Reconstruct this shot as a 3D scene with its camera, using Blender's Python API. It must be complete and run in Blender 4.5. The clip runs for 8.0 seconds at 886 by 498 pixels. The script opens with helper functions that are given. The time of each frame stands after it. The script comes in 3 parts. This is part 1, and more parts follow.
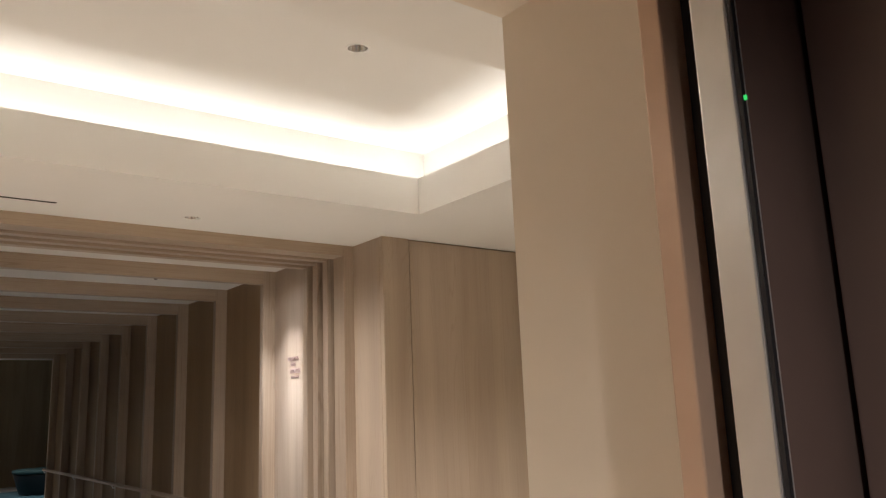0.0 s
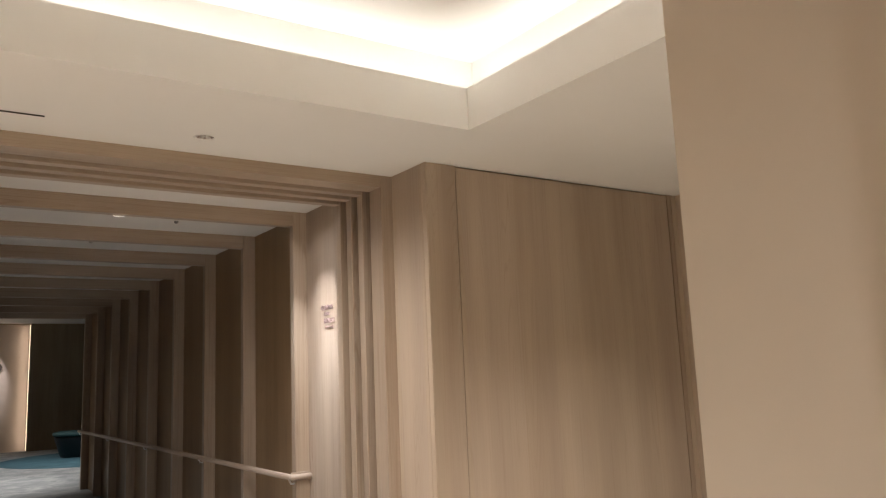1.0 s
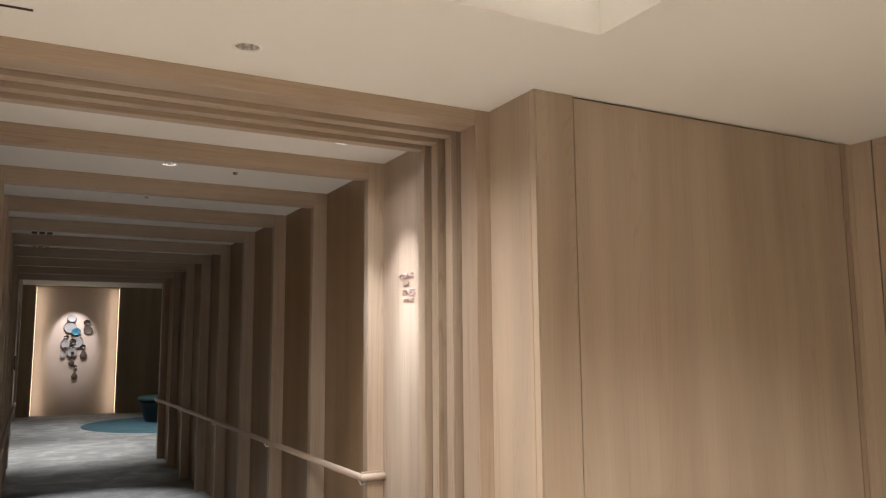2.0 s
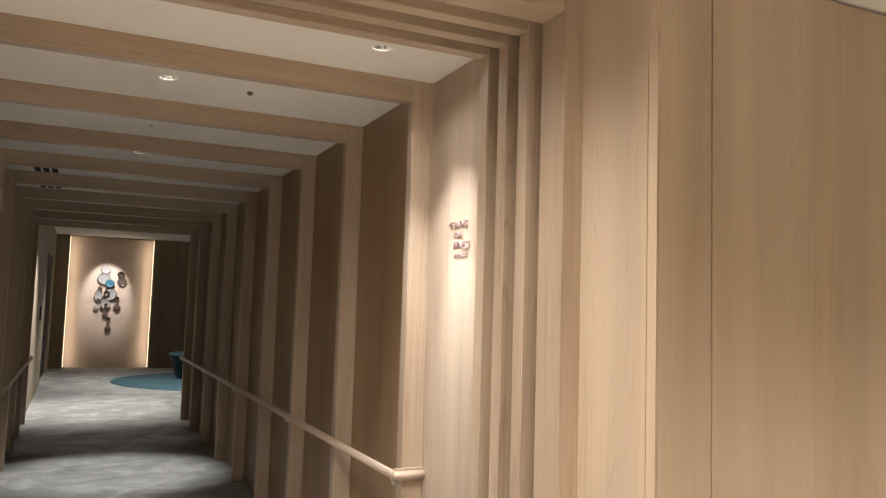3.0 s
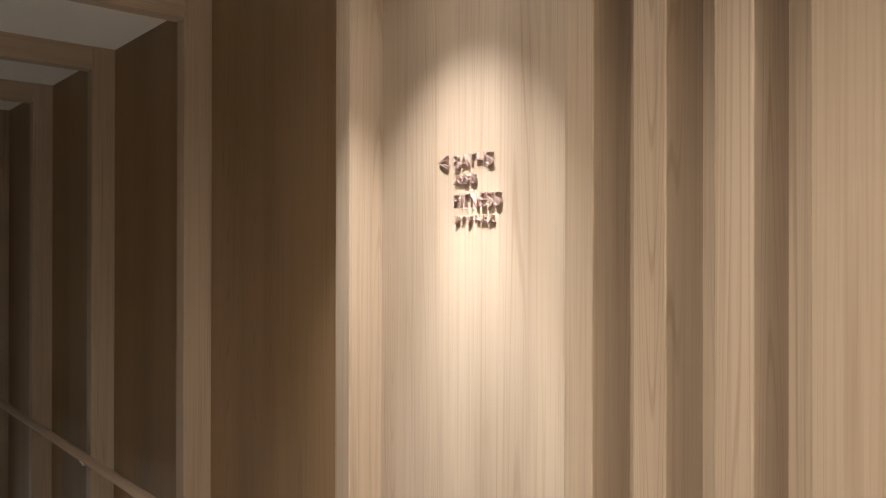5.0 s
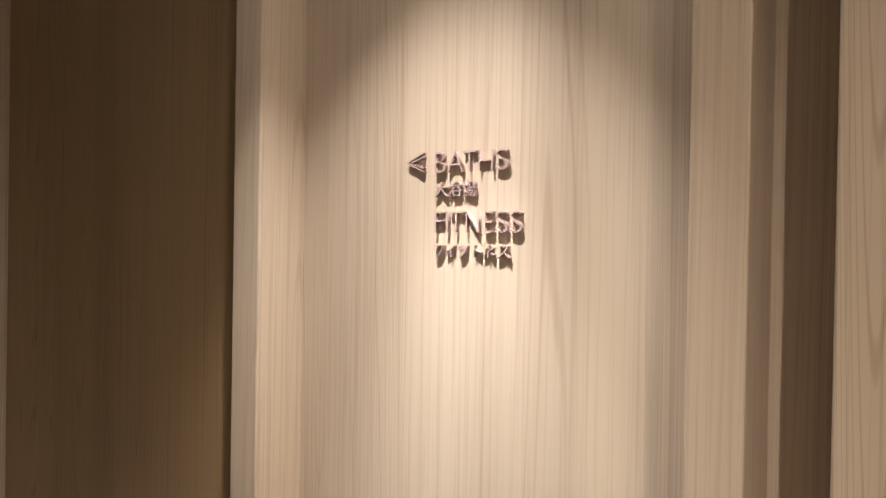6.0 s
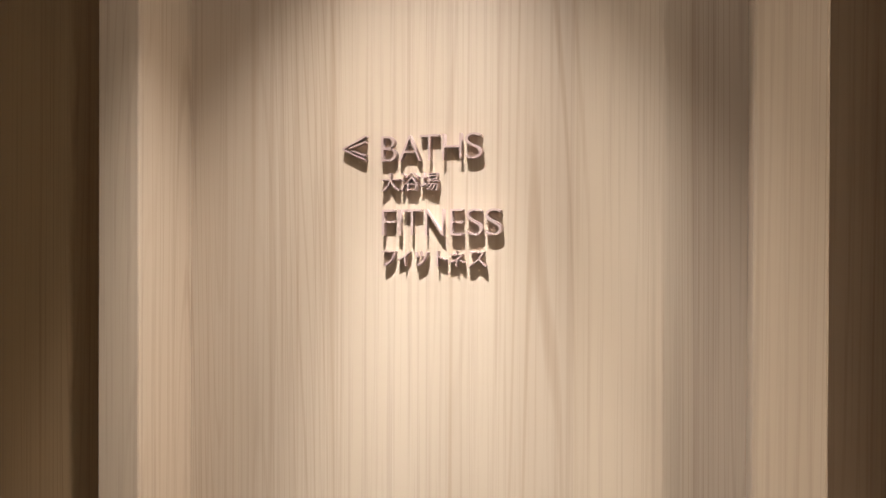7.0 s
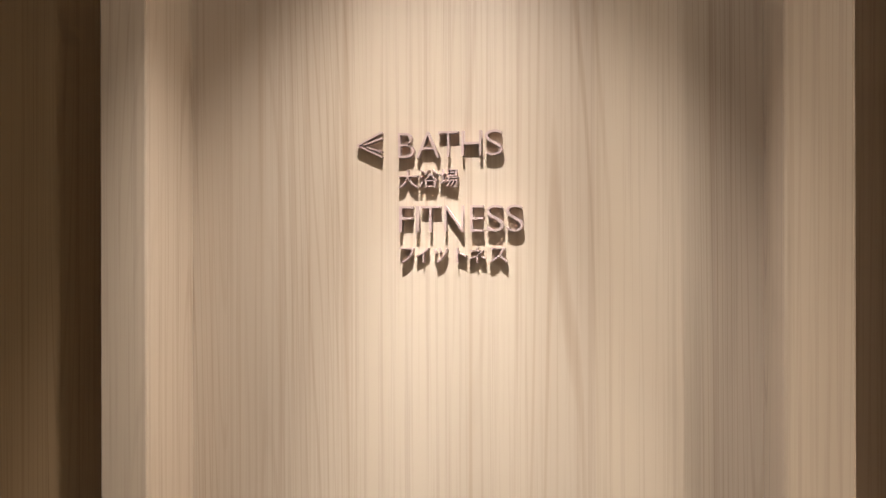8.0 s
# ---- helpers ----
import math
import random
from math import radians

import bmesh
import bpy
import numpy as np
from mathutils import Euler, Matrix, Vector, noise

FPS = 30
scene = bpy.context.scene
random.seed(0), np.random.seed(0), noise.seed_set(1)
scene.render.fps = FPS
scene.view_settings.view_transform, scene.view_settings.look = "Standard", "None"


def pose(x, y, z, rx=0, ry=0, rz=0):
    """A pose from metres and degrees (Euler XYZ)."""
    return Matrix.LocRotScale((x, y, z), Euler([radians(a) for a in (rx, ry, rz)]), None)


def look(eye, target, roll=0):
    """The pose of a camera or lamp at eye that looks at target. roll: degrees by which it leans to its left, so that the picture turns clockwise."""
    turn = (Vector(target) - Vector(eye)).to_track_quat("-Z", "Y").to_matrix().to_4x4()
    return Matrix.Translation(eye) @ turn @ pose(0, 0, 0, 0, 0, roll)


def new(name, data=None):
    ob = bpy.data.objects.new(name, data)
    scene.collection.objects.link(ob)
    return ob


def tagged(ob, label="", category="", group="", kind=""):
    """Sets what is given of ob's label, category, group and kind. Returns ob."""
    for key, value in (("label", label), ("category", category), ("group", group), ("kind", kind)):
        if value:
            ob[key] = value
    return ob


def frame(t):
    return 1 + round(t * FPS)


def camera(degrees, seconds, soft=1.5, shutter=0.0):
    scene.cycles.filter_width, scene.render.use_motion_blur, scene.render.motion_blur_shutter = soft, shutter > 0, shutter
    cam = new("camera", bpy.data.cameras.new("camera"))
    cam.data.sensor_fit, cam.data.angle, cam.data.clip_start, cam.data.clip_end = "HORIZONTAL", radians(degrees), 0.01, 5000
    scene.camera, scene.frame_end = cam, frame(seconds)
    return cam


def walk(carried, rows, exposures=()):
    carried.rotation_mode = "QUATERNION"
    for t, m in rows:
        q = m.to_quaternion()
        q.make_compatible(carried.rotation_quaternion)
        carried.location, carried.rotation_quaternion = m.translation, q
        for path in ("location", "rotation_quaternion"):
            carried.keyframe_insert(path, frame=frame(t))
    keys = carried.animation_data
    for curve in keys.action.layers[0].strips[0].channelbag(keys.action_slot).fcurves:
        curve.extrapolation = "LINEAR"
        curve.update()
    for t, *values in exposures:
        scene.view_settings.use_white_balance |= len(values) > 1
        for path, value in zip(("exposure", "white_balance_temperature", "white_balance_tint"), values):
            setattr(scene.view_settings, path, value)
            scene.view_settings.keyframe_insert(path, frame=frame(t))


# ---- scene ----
cam = camera(59.3, 8.0, soft=1.25)
PATH = [
    (0, (-0.294, -0.699, 1.519), (0.884, 0.868, 1.916), -2.2),
    (0.5, (-0.199, -0.445, 1.456), (0.931, 1.167, 1.807), -2.4),
    (1, (0.007, -0.138, 1.447), (1.117, 1.496, 1.761), -2.4),
    (1.5, (0.275, 0.236, 1.486), (1.314, 1.919, 1.781), -1.6),
    (2, (0.431, 0.676, 1.512), (1.356, 2.431, 1.765), -0.4),
    (2.2, (0.494, 0.862, 1.495), (1.359, 2.651, 1.727), -0.2),
    (3.3, (0.843, 1.77, 1.561), (1.683, 3.58, 1.694), 2.0),
    (3.5, (0.869, 1.938, 1.582), (1.72, 3.744, 1.694), 1.8),
    (4, (0.971, 2.364, 1.592), (1.91, 4.128, 1.669), 2.0),
    (4.5, (1.001, 2.8, 1.626), (2.174, 4.419, 1.676), 1.4),
    (4.7, (0.99, 2.952, 1.658), (2.211, 4.536, 1.686), 0.6),
    (5.8, (1.246, 3.670, 1.762), (2.842, 4.874, 1.751), 1.01),
    (6, (1.251, 3.782, 1.776), (2.893, 4.923, 1.758), 0.94),
    (6.5, (1.290, 3.961, 1.776), (3.054, 4.904, 1.758), 0.52),
    (7, (1.335, 4.071, 1.779), (3.225, 4.726, 1.769), 0.22),
    (7.5, (1.308, 4.195, 1.759), (3.261, 4.628, 1.773), -0.11),
    (8, (1.301, 4.180, 1.770), (3.249, 4.636, 1.771), -0.14),
]
walk(cam, [(t, look(e, a, r)) for t, e, a, r in PATH],
     exposures=((0, 0.50, 5800, 10), (1.0, 0.52, 5850, 10), (1.5, 0.64, 5850, 10), (2.2, 0.78, 5900, 10), (3.3, 1.03, 6300, 9), (4.5, 0.74, 6400, 9),
                (5.8, 0.42, 6250, 9), (8, 0.20, 6300, 9)))

# ---------------------------------------------------------------- light and exposure

world = bpy.data.worlds.new("world")
scene.world = world
world.use_nodes = True
world.node_tree.nodes["Background"].inputs[0].default_value = (0.0, 0.0, 0.0, 1)

WARM = (1.0, 0.885, 0.76)
SOFT = (1.0, 0.895, 0.755)


def lamp(name, kind, where, aim, watts, colour, **more):
    data = bpy.data.lights.new(name, kind)
    data.energy, data.color = watts, colour
    for key, value in more.items():
        if key == "spot_size":
            data.spot_size = radians(value)
        elif key == "spot_blend":
            data.spot_blend = value
        elif key == "soft":
            data.shadow_soft_size = value
        elif key == "size":
            data.shape, data.size, data.size_y = "RECTANGLE", value[0], value[1]
    ob = new(name, data)
    ob.matrix_world = look(where, aim)
    return ob


# plan of the place, in metres: x across the corridor, y along it
RX, FX = 2.175, 2.079          # right-hand bay panels, rib faces
LX, LF = 0.154, 0.250          # left-hand bay panels, rib faces
MID = 0.5 * (FX + LF)
ZS, ZC, ZH = 2.532, 2.566, 2.466   # lobby soffit, corridor ceiling, underside of rib headers
RIB0, PITCH, RIBW, NRIB = 4.705, 0.972, 0.061, 9
PORTAL, WALLN = 3.49, 3.146     # portal face, lobby wall with the big panel
RETX, RETL = 2.145, -0.2
LP = 0.05                      # left face of the portal's own ribs
EASTX, WESTX = 4.10, -2.9
LIFTY = 0.463                  # lobby face of the lift wall
CX0, CX1, CY0, CY1 = -2.2, 2.04, 0.978, 2.606   # opening of the light cove
ZU, COVE = 2.93, 0.14
ENDY = RIB0 + PITCH * (NRIB - 1) + RIBW
HALLY, HALLZ = 21.4, 3.06

# cove strips round the lobby's raised ceiling
LED_Z = 2.69
for name, a, b in (("far", (CX0, CY1 + 0.085), (CX1, CY1 + 0.085)), ("near", (CX0, CY0 - 0.085), (CX1, CY0 - 0.085))):
    mid = (0.5 * (a[0] + b[0]), a[1], LED_Z)
    lamp("cove_lamp_" + name, "AREA", mid, (mid[0], mid[1], LED_Z + 1), 5.6, SOFT, size=(b[0] - a[0], 0.02))
for name, x in (("east", CX1 + 0.085), ("west", CX0 - 0.085)):
    mid = (x, 0.5 * (CY0 + CY1), LED_Z)
    lamp("cove_lamp_" + name, "AREA", mid, (mid[0], mid[1], LED_Z + 1), 2.2, SOFT, size=(0.02, CY1 - CY0))

SIGN_SPOT = (1.80, 4.37)
sign_at = (SIGN_SPOT[0], SIGN_SPOT[1], ZC - 0.006)
lamp("sign_spot_beam", "SPOT", sign_at, (SIGN_SPOT[0] + 0.48, SIGN_SPOT[1] + 0.10, 0), 76, (1.0, 0.935, 0.89), spot_size=65, spot_blend=0.95, soft=0.012)
lamp("sign_spot_core", "SPOT", sign_at, (SIGN_SPOT[0] + 0.72, SIGN_SPOT[1] - 0.02, 0), 84, (1.0, 0.99, 0.98), spot_size=29, spot_blend=1.0, soft=0.012)
lamp("sign_spot_flare", "SPOT", sign_at, (SIGN_SPOT[0], SIGN_SPOT[1], 0), 7, (1.0, 0.93, 0.86), spot_size=150, spot_blend=1.0, soft=0.012)
CORRIDOR_SPOTS = [(1.08, 5.25), (1.09, 7.25), (1.09, 9.2), (1.09, 11.15)]
for (x, y), watts in zip(CORRIDOR_SPOTS, (190, 85, 150, 12)):
    lamp("corridor_spot", "SPOT", (x, y, ZC - 0.006), (x, y, 0), watts, (1.0, 0.94, 0.88), spot_size=62 if y < 6 else 50, spot_blend=0.7, soft=0.03)
# the two at x = -0.9 are unseen, added to brighten lobby and lift jamb
LOBBY_SPOTS = [(1.03, 3.23, ZS, 88), (3.10, 1.76, ZS, 80), (-0.9, 3.1, ZS, 160), (1.19, 1.79, ZU, 225), (-0.9, 1.79, ZU, 190)]
for x, y, z, watts in LOBBY_SPOTS:
    lamp("lobby_spot", "SPOT", (x, y, z - 0.02), (x, y, 0), watts, WARM, spot_size=162 if y > 3 else 116, spot_blend=1.0, soft=0.015 if z == ZS else 0.07)
# car lamp, itself unseen, added to light the doors' inner faces and the jamb
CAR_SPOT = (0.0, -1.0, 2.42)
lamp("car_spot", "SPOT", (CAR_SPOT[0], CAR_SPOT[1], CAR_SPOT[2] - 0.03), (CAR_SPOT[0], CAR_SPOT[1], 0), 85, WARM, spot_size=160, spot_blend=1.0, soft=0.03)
# beyond the corridor: niche strips, the spot on the wall piece, unseen hall spots
NX0, NX1, NZ = 0.49, 2.315, 3.03
for name, x, s in (("a", NX0 + 0.03, 1), ("b", NX1 - 0.03, -1)):
    lamp("niche_strip_" + name, "AREA", (x, HALLY + 0.05, 0.5 * NZ), (x + 0.3 * s, HALLY + 0.2, 0.5 * NZ), 3.0, (1.0, 0.80, 0.58), size=(0.03, NZ - 0.1))
lamp("wall_piece_spot", "SPOT", (1.33, 20.55, HALLZ - 0.01), (1.33, HALLY + 0.2, 1.80), 170, (1.0, 0.90, 0.85), spot_size=43, spot_blend=0.6, soft=0.03)
# added without any known fitting, to brighten hall floor and end wall
for x, y, w, cone in ((0.85, 13.8, 330, 78), (1.5, 17.6, 170, 110), (3.2, 16.0, 200, 100)):
    lamp("unseen_hall_spot", "SPOT", (x, y, HALLZ - 0.01), (x, y, 0), w, (1.0, 0.92, 0.82), spot_size=cone, spot_blend=0.8, soft=0.04)

# ---------------------------------------------------------------- materials


def material(name, rough=0.5, metal=0.0):
    m = bpy.data.materials.new(name)
    m.use_nodes = True
    bsdf = m.node_tree.nodes["Principled BSDF"]
    bsdf.inputs["Roughness"].default_value = rough
    bsdf.inputs["Metallic"].default_value = metal
    return m, m.node_tree, bsdf


def node(tree, kind, **values):
    n = tree.nodes.new(kind)
    for key, value in values.items():
        n.inputs[key.replace("_", " ")].default_value = value
    return n


def ramp(tree, source, stops):
    n = tree.nodes.new("ShaderNodeValToRGB")
    while len(n.color_ramp.elements) < len(stops):
        n.color_ramp.elements.new(0.5)
    for e, (at, c) in zip(n.color_ramp.elements, stops):
        e.position, e.color = at, (*c, 1)
    tree.links.new(source, n.inputs[0])
    return n.outputs[0]


def mapped(tree, scale, random_shift=0.0):
    co = tree.nodes.new("ShaderNodeTexCoord")
    mp = tree.nodes.new("ShaderNodeMapping")
    mp.inputs["Scale"].default_value = scale
    tree.links.new(co.outputs["Object"], mp.inputs["Vector"])
    if random_shift:
        info = tree.nodes.new("ShaderNodeObjectInfo")
        mul = tree.nodes.new("ShaderNodeMath")
        mul.operation = "MULTIPLY"
        mul.inputs[1].default_value = random_shift
        tree.links.new(info.outputs["Random"], mul.inputs[0])
        tree.links.new(mul.outputs[0], mp.inputs["Location"])
    return mp.outputs[0]


def mix(tree, factor, a, b, how="MIX"):
    n = tree.nodes.new("ShaderNodeMix")
    n.data_type, n.blend_type = "RGBA", how
    if isinstance(factor, float):
        n.inputs["Factor"].default_value = factor
    else:
        tree.links.new(factor, n.inputs["Factor"])
    for key, v in ((6, a), (7, b)):
        if isinstance(v, tuple):
            n.inputs[key].default_value = (*v, 1)
        else:
            tree.links.new(v, n.inputs[key])
    return n.outputs[2]


def bump(tree, bsdf, height, strength, distance=0.002):
    b = tree.nodes.new("ShaderNodeBump")
    b.inputs["Strength"].default_value, b.inputs["Distance"].default_value = strength, distance
    tree.links.new(height, b.inputs["Height"])
    tree.links.new(b.outputs[0], bsdf.inputs["Normal"])


def wood(name, dark, mid, light, along="z", rough=0.44, band=0.16, grain=1.0):
    """Straight-grained veneer: fine fibres, wavering growth figure and leaf-wide bands, all running along one axis."""
    m, tree, bsdf = material(name, rough)
    long = {"x": 0, "y": 1, "z": 2}[along]

    def stretched(across, lengthwise):
        s = [across] * 3
        s[long] = lengthwise
        return mapped(tree, s, 37.0)

    fibre = node(tree, "ShaderNodeTexNoise", Scale=1.0, Detail=4.0, Roughness=0.6)
    tree.links.new(stretched(240.0, 2.2), fibre.inputs["Vector"])
    figure = node(tree, "ShaderNodeTexNoise", Scale=1.0, Detail=3.0, Roughness=0.5)
    tree.links.new(stretched(5.0, 0.40), figure.inputs["Vector"])
    drift = node(tree, "ShaderNodeTexNoise", Scale=1.0, Detail=1.5, Roughness=0.35)
    tree.links.new(stretched(6.5, 0.20), drift.inputs["Vector"])
    vein = node(tree, "ShaderNodeTexNoise", Scale=1.0, Detail=3.0, Roughness=0.55)
    tree.links.new(stretched(80.0, 0.85), vein.inputs["Vector"])
    leaf = node(tree, "ShaderNodeTexNoise", Scale=1.0, Detail=2.0, Roughness=0.5)
    tree.links.new(stretched(1.0 / band, 0.03), leaf.inputs["Vector"])
    fade = node(tree, "ShaderNodeTexNoise", Scale=1.0, Detail=2.0)
    tree.links.new(stretched(9.0, 0.7), fade.inputs["Vector"])
    # growth lines: a sine across the grain, its phase wandering with the figure
    split = tree.nodes.new("ShaderNodeSeparateXYZ")
    tree.links.new(stretched(1.0, 0.0), split.inputs[0])

    def maths(how, a, b=None):
        n = tree.nodes.new("ShaderNodeMath")
        n.operation = how
        for k, v in enumerate((a, b)):
            if isinstance(v, float):
                n.inputs[k].default_value = v
            elif v is not None:
                tree.links.new(v, n.inputs[k])
        return n.outputs[0]

    across_sum = maths("ADD", maths("ADD", split.outputs[0], split.outputs[1]), split.outputs[2])
    phase = maths("ADD", maths("MULTIPLY", across_sum, 170.0), maths("MULTIPLY", drift.outputs["Fac"], 330.0))
    ring = maths("SINE", phase)
    colour = ramp(tree, figure.outputs["Fac"], [(0.30, dark), (0.5, mid), (0.72, light)])
    tone = ramp(tree, leaf.outputs["Fac"], [(0.35, (0.93, 0.915, 0.91)), (0.65, (1.03, 1.02, 1.01))])
    colour = mix(tree, 0.85, colour, tone, "MULTIPLY")
    # veneer leaves of a hand's width, each a shade of its own
    strip = tree.nodes.new("ShaderNodeTexWhiteNoise")
    strip.noise_dimensions = "1D"
    tree.links.new(maths("FLOOR", maths("MULTIPLY", across_sum, 8.3)), strip.inputs["W"])
    shade = ramp(tree, strip.outputs["Value"], [(0.0, (0.965, 0.945, 0.925)), (0.35, (0.985, 0.98, 0.985)), (0.7, (1.0, 0.985, 0.955)), (1.0, (1.02, 1.02, 1.0))])
    colour = mix(tree, 1.0, colour, shade, "MULTIPLY")
    streak = ramp(tree, fibre.outputs["Fac"], [(0.36, (0.86, 0.835, 0.82)), (0.51, (1, 1, 1))])
    colour = mix(tree, 0.8 * grain, colour, streak, "MULTIPLY")
    pores = ramp(tree, vein.outputs["Fac"], [(0.29, (0.83, 0.785, 0.745)), (0.41, (1, 1, 1))])
    colour = mix(tree, 0.85 * grain, colour, pores, "MULTIPLY")
    lines = ramp(tree, maths("ADD", maths("MULTIPLY", ring, 0.5), 0.5), [(0.0, (0.82, 0.78, 0.75)), (0.16, (1, 1, 1))])
    strength = ramp(tree, fade.outputs["Fac"], [(0.42, (0, 0, 0)), (0.66, (1, 1, 1))])
    colour = mix(tree, strength, colour, mix(tree, grain, colour, lines, "MULTIPLY"))
    tree.links.new(colour, bsdf.inputs["Base Color"])
    bump(tree, bsdf, fibre.outputs["Fac"], 0.2, 0.0005)
    bsdf.inputs["Specular IOR Level"].default_value = 0.45
    bsdf.inputs["Coat Weight"].default_value = 0.12
    bsdf.inputs["Coat Roughness"].default_value = 0.45
    return m


def plain(name, colour, rough=0.6, metal=0.0, vary=0.06, size=6.0, grain=180.0, relief=0.08):
    """Paint, lacquer, metal: faint mottling at two scales and a fine relief."""
    m, tree, bsdf = material(name, rough, metal)
    big = node(tree, "ShaderNodeTexNoise", Scale=size, Detail=3.0)
    tree.links.new(mapped(tree, (1, 1, 1)), big.inputs["Vector"])
    fine = node(tree, "ShaderNodeTexNoise", Scale=grain, Detail=2.0)
    tree.links.new(mapped(tree, (1, 1, 1)), fine.inputs["Vector"])
    lo = tuple(c * (1 - vary) for c in colour)
    hi = tuple(min(1, c * (1 + vary)) for c in colour)
    tree.links.new(ramp(tree, big.outputs["Fac"], [(0.3, lo), (0.7, hi)]), bsdf.inputs["Base Color"])
    bump(tree, bsdf, fine.outputs["Fac"], relief, 0.001)
    return m


def glow(name, colour, strength):
    m, tree, bsdf = material(name)
    bsdf.inputs["Base Color"].default_value = (*colour, 1)
    bsdf.inputs["Emission Color"].default_value = (*colour, 1)
    bsdf.inputs["Emission Strength"].default_value = strength
    return m


OAK = ((0.400, 0.318, 0.238), (0.462, 0.376, 0.288), (0.512, 0.426, 0.333))
oak = wood("pale_oak_veneer", *OAK)
oak_lobby = wood("pale_oak_lobby_veneer", *OAK, grain=0.5)
oak_header = wood("pale_oak_header", *OAK, along="x", rough=0.36)
oak_rail = wood("pale_oak_rail", (0.44, 0.355, 0.275), (0.50, 0.41, 0.325), (0.55, 0.46, 0.37), along="y", rough=0.4)
# bay oak with the shade between the ribs put into its colour
oak_bay_shaded = wood("shade_darkened_oak_veneer", (0.232, 0.152, 0.080), (0.282, 0.188, 0.101), (0.325, 0.224, 0.125))
oak_hall = wood("hall_oak_veneer", (0.25, 0.195, 0.12), (0.31, 0.245, 0.155), (0.36, 0.29, 0.185))
white = plain("white_ceiling_paint", (0.81, 0.79, 0.75), 0.85, vary=0.012, size=2.0, grain=260.0)
cream = plain("cream_wall_paint", (0.76, 0.67, 0.55), 0.8, vary=0.02, size=2.0, grain=300.0)
dark_gap = plain("dark_joint", (0.03, 0.022, 0.016), 0.9)
bronze = plain("bronze_metal", (0.15, 0.102, 0.086), 0.42, 0.3)
copper = plain("copper_trim", (0.60, 0.42, 0.30), 0.35, 0.35)
steel = plain("brushed_steel", (0.74, 0.73, 0.72), 0.34, 0.85)
black = plain("black_plastic", (0.012, 0.012, 0.014), 0.4)
chrome = plain("polished_reflector", (0.8, 0.8, 0.8), 0.12, 1.0)
letter_metal = plain("brown_letter_metal", (0.39, 0.285, 0.258), 0.42, 0.15)
plaster = plain("brown_beige_wall", (0.36, 0.30, 0.225), 0.85)
niche_plaster = plain("rose_beige_plaster", (0.47, 0.38, 0.31), 0.75, vary=0.03, size=3.0)
green_led = glow("green_indicator", (0.1, 1.0, 0.2), 0.35)
white_led = glow("white_indicator", (0.75, 1.0, 0.9), 4.0)
lamp_face = glow("lamp_face", (1.0, 0.88, 0.72), 14.0)
soft_face = glow("soft_lamp_face", (1.0, 0.88, 0.72), 0.8)
led_face = glow("strip_face", (1.0, 0.74, 0.44), 1.5)

# frosted glass of the sliding door
frosted, tree, bsdf = material("frosted_glass", 0.55)
bsdf.inputs["Base Color"].default_value = (0.30, 0.30, 0.23, 1)
speck = node(tree, "ShaderNodeTexNoise", Scale=350.0, Detail=2.0)
tree.links.new(mapped(tree, (1, 1, 1)), speck.inputs["Vector"])
tree.links.new(ramp(tree, speck.outputs["Fac"], [(0.3, (0.20, 0.198, 0.15)), (0.7, (0.215, 0.212, 0.162))]), bsdf.inputs["Base Color"])
bump(tree, bsdf, speck.outputs["Fac"], 0.1, 0.001)

# made-up lobby floor tone, pale enough to bounce light onto soffit and walls
stone = plain("bounce_beige_floor", (0.47, 0.425, 0.36), 0.5)
joint_brown = plain("brown_joint_wood", (0.24, 0.175, 0.115), 0.8)

# mottled grey carpet
carpet, tree, bsdf = material("grey_carpet", 0.95)
cloud = node(tree, "ShaderNodeTexNoise", Scale=2.4, Detail=7.0, Roughness=0.68, Distortion=0.6)
tree.links.new(mapped(tree, (1, 1, 1)), cloud.inputs["Vector"])
tuft = node(tree, "ShaderNodeTexNoise", Scale=230.0, Detail=2.0)
tree.links.new(mapped(tree, (1, 1, 1)), tuft.inputs["Vector"])
c = ramp(tree, cloud.outputs["Fac"], [(0.32, (0.19, 0.198, 0.20)), (0.5, (0.29, 0.293, 0.288)), (0.68, (0.44, 0.435, 0.415))])
c = mix(tree, 0.5, c, ramp(tree, tuft.outputs["Fac"], [(0.3, (0.7, 0.7, 0.7)), (0.65, (1.1, 1.1, 1.1))]), "MULTIPLY")
tree.links.new(c, bsdf.inputs["Base Color"])
bump(tree, bsdf, tuft.outputs["Fac"], 0.6, 0.004)

teal, tree, bsdf = material("teal_rug_pile", 0.95)
cloud = node(tree, "ShaderNodeTexNoise", Scale=1.3, Detail=6.0, Roughness=0.6, Distortion=1.0)
tree.links.new(mapped(tree, (1, 1, 1)), cloud.inputs["Vector"])
tree.links.new(ramp(tree, cloud.outputs["Fac"], [(0.3, (0.02, 0.055, 0.075)), (0.55, (0.035, 0.092, 0.118)), (0.75, (0.09, 0.165, 0.19))]), bsdf.inputs["Base Color"])
tuft = node(tree, "ShaderNodeTexNoise", Scale=200.0)
bump(tree, bsdf, tuft.outputs["Fac"], 0.5, 0.004)
teal_cloth = plain("teal_upholstery", (0.007, 0.034, 0.036), 0.8, grain=400.0, relief=0.3)

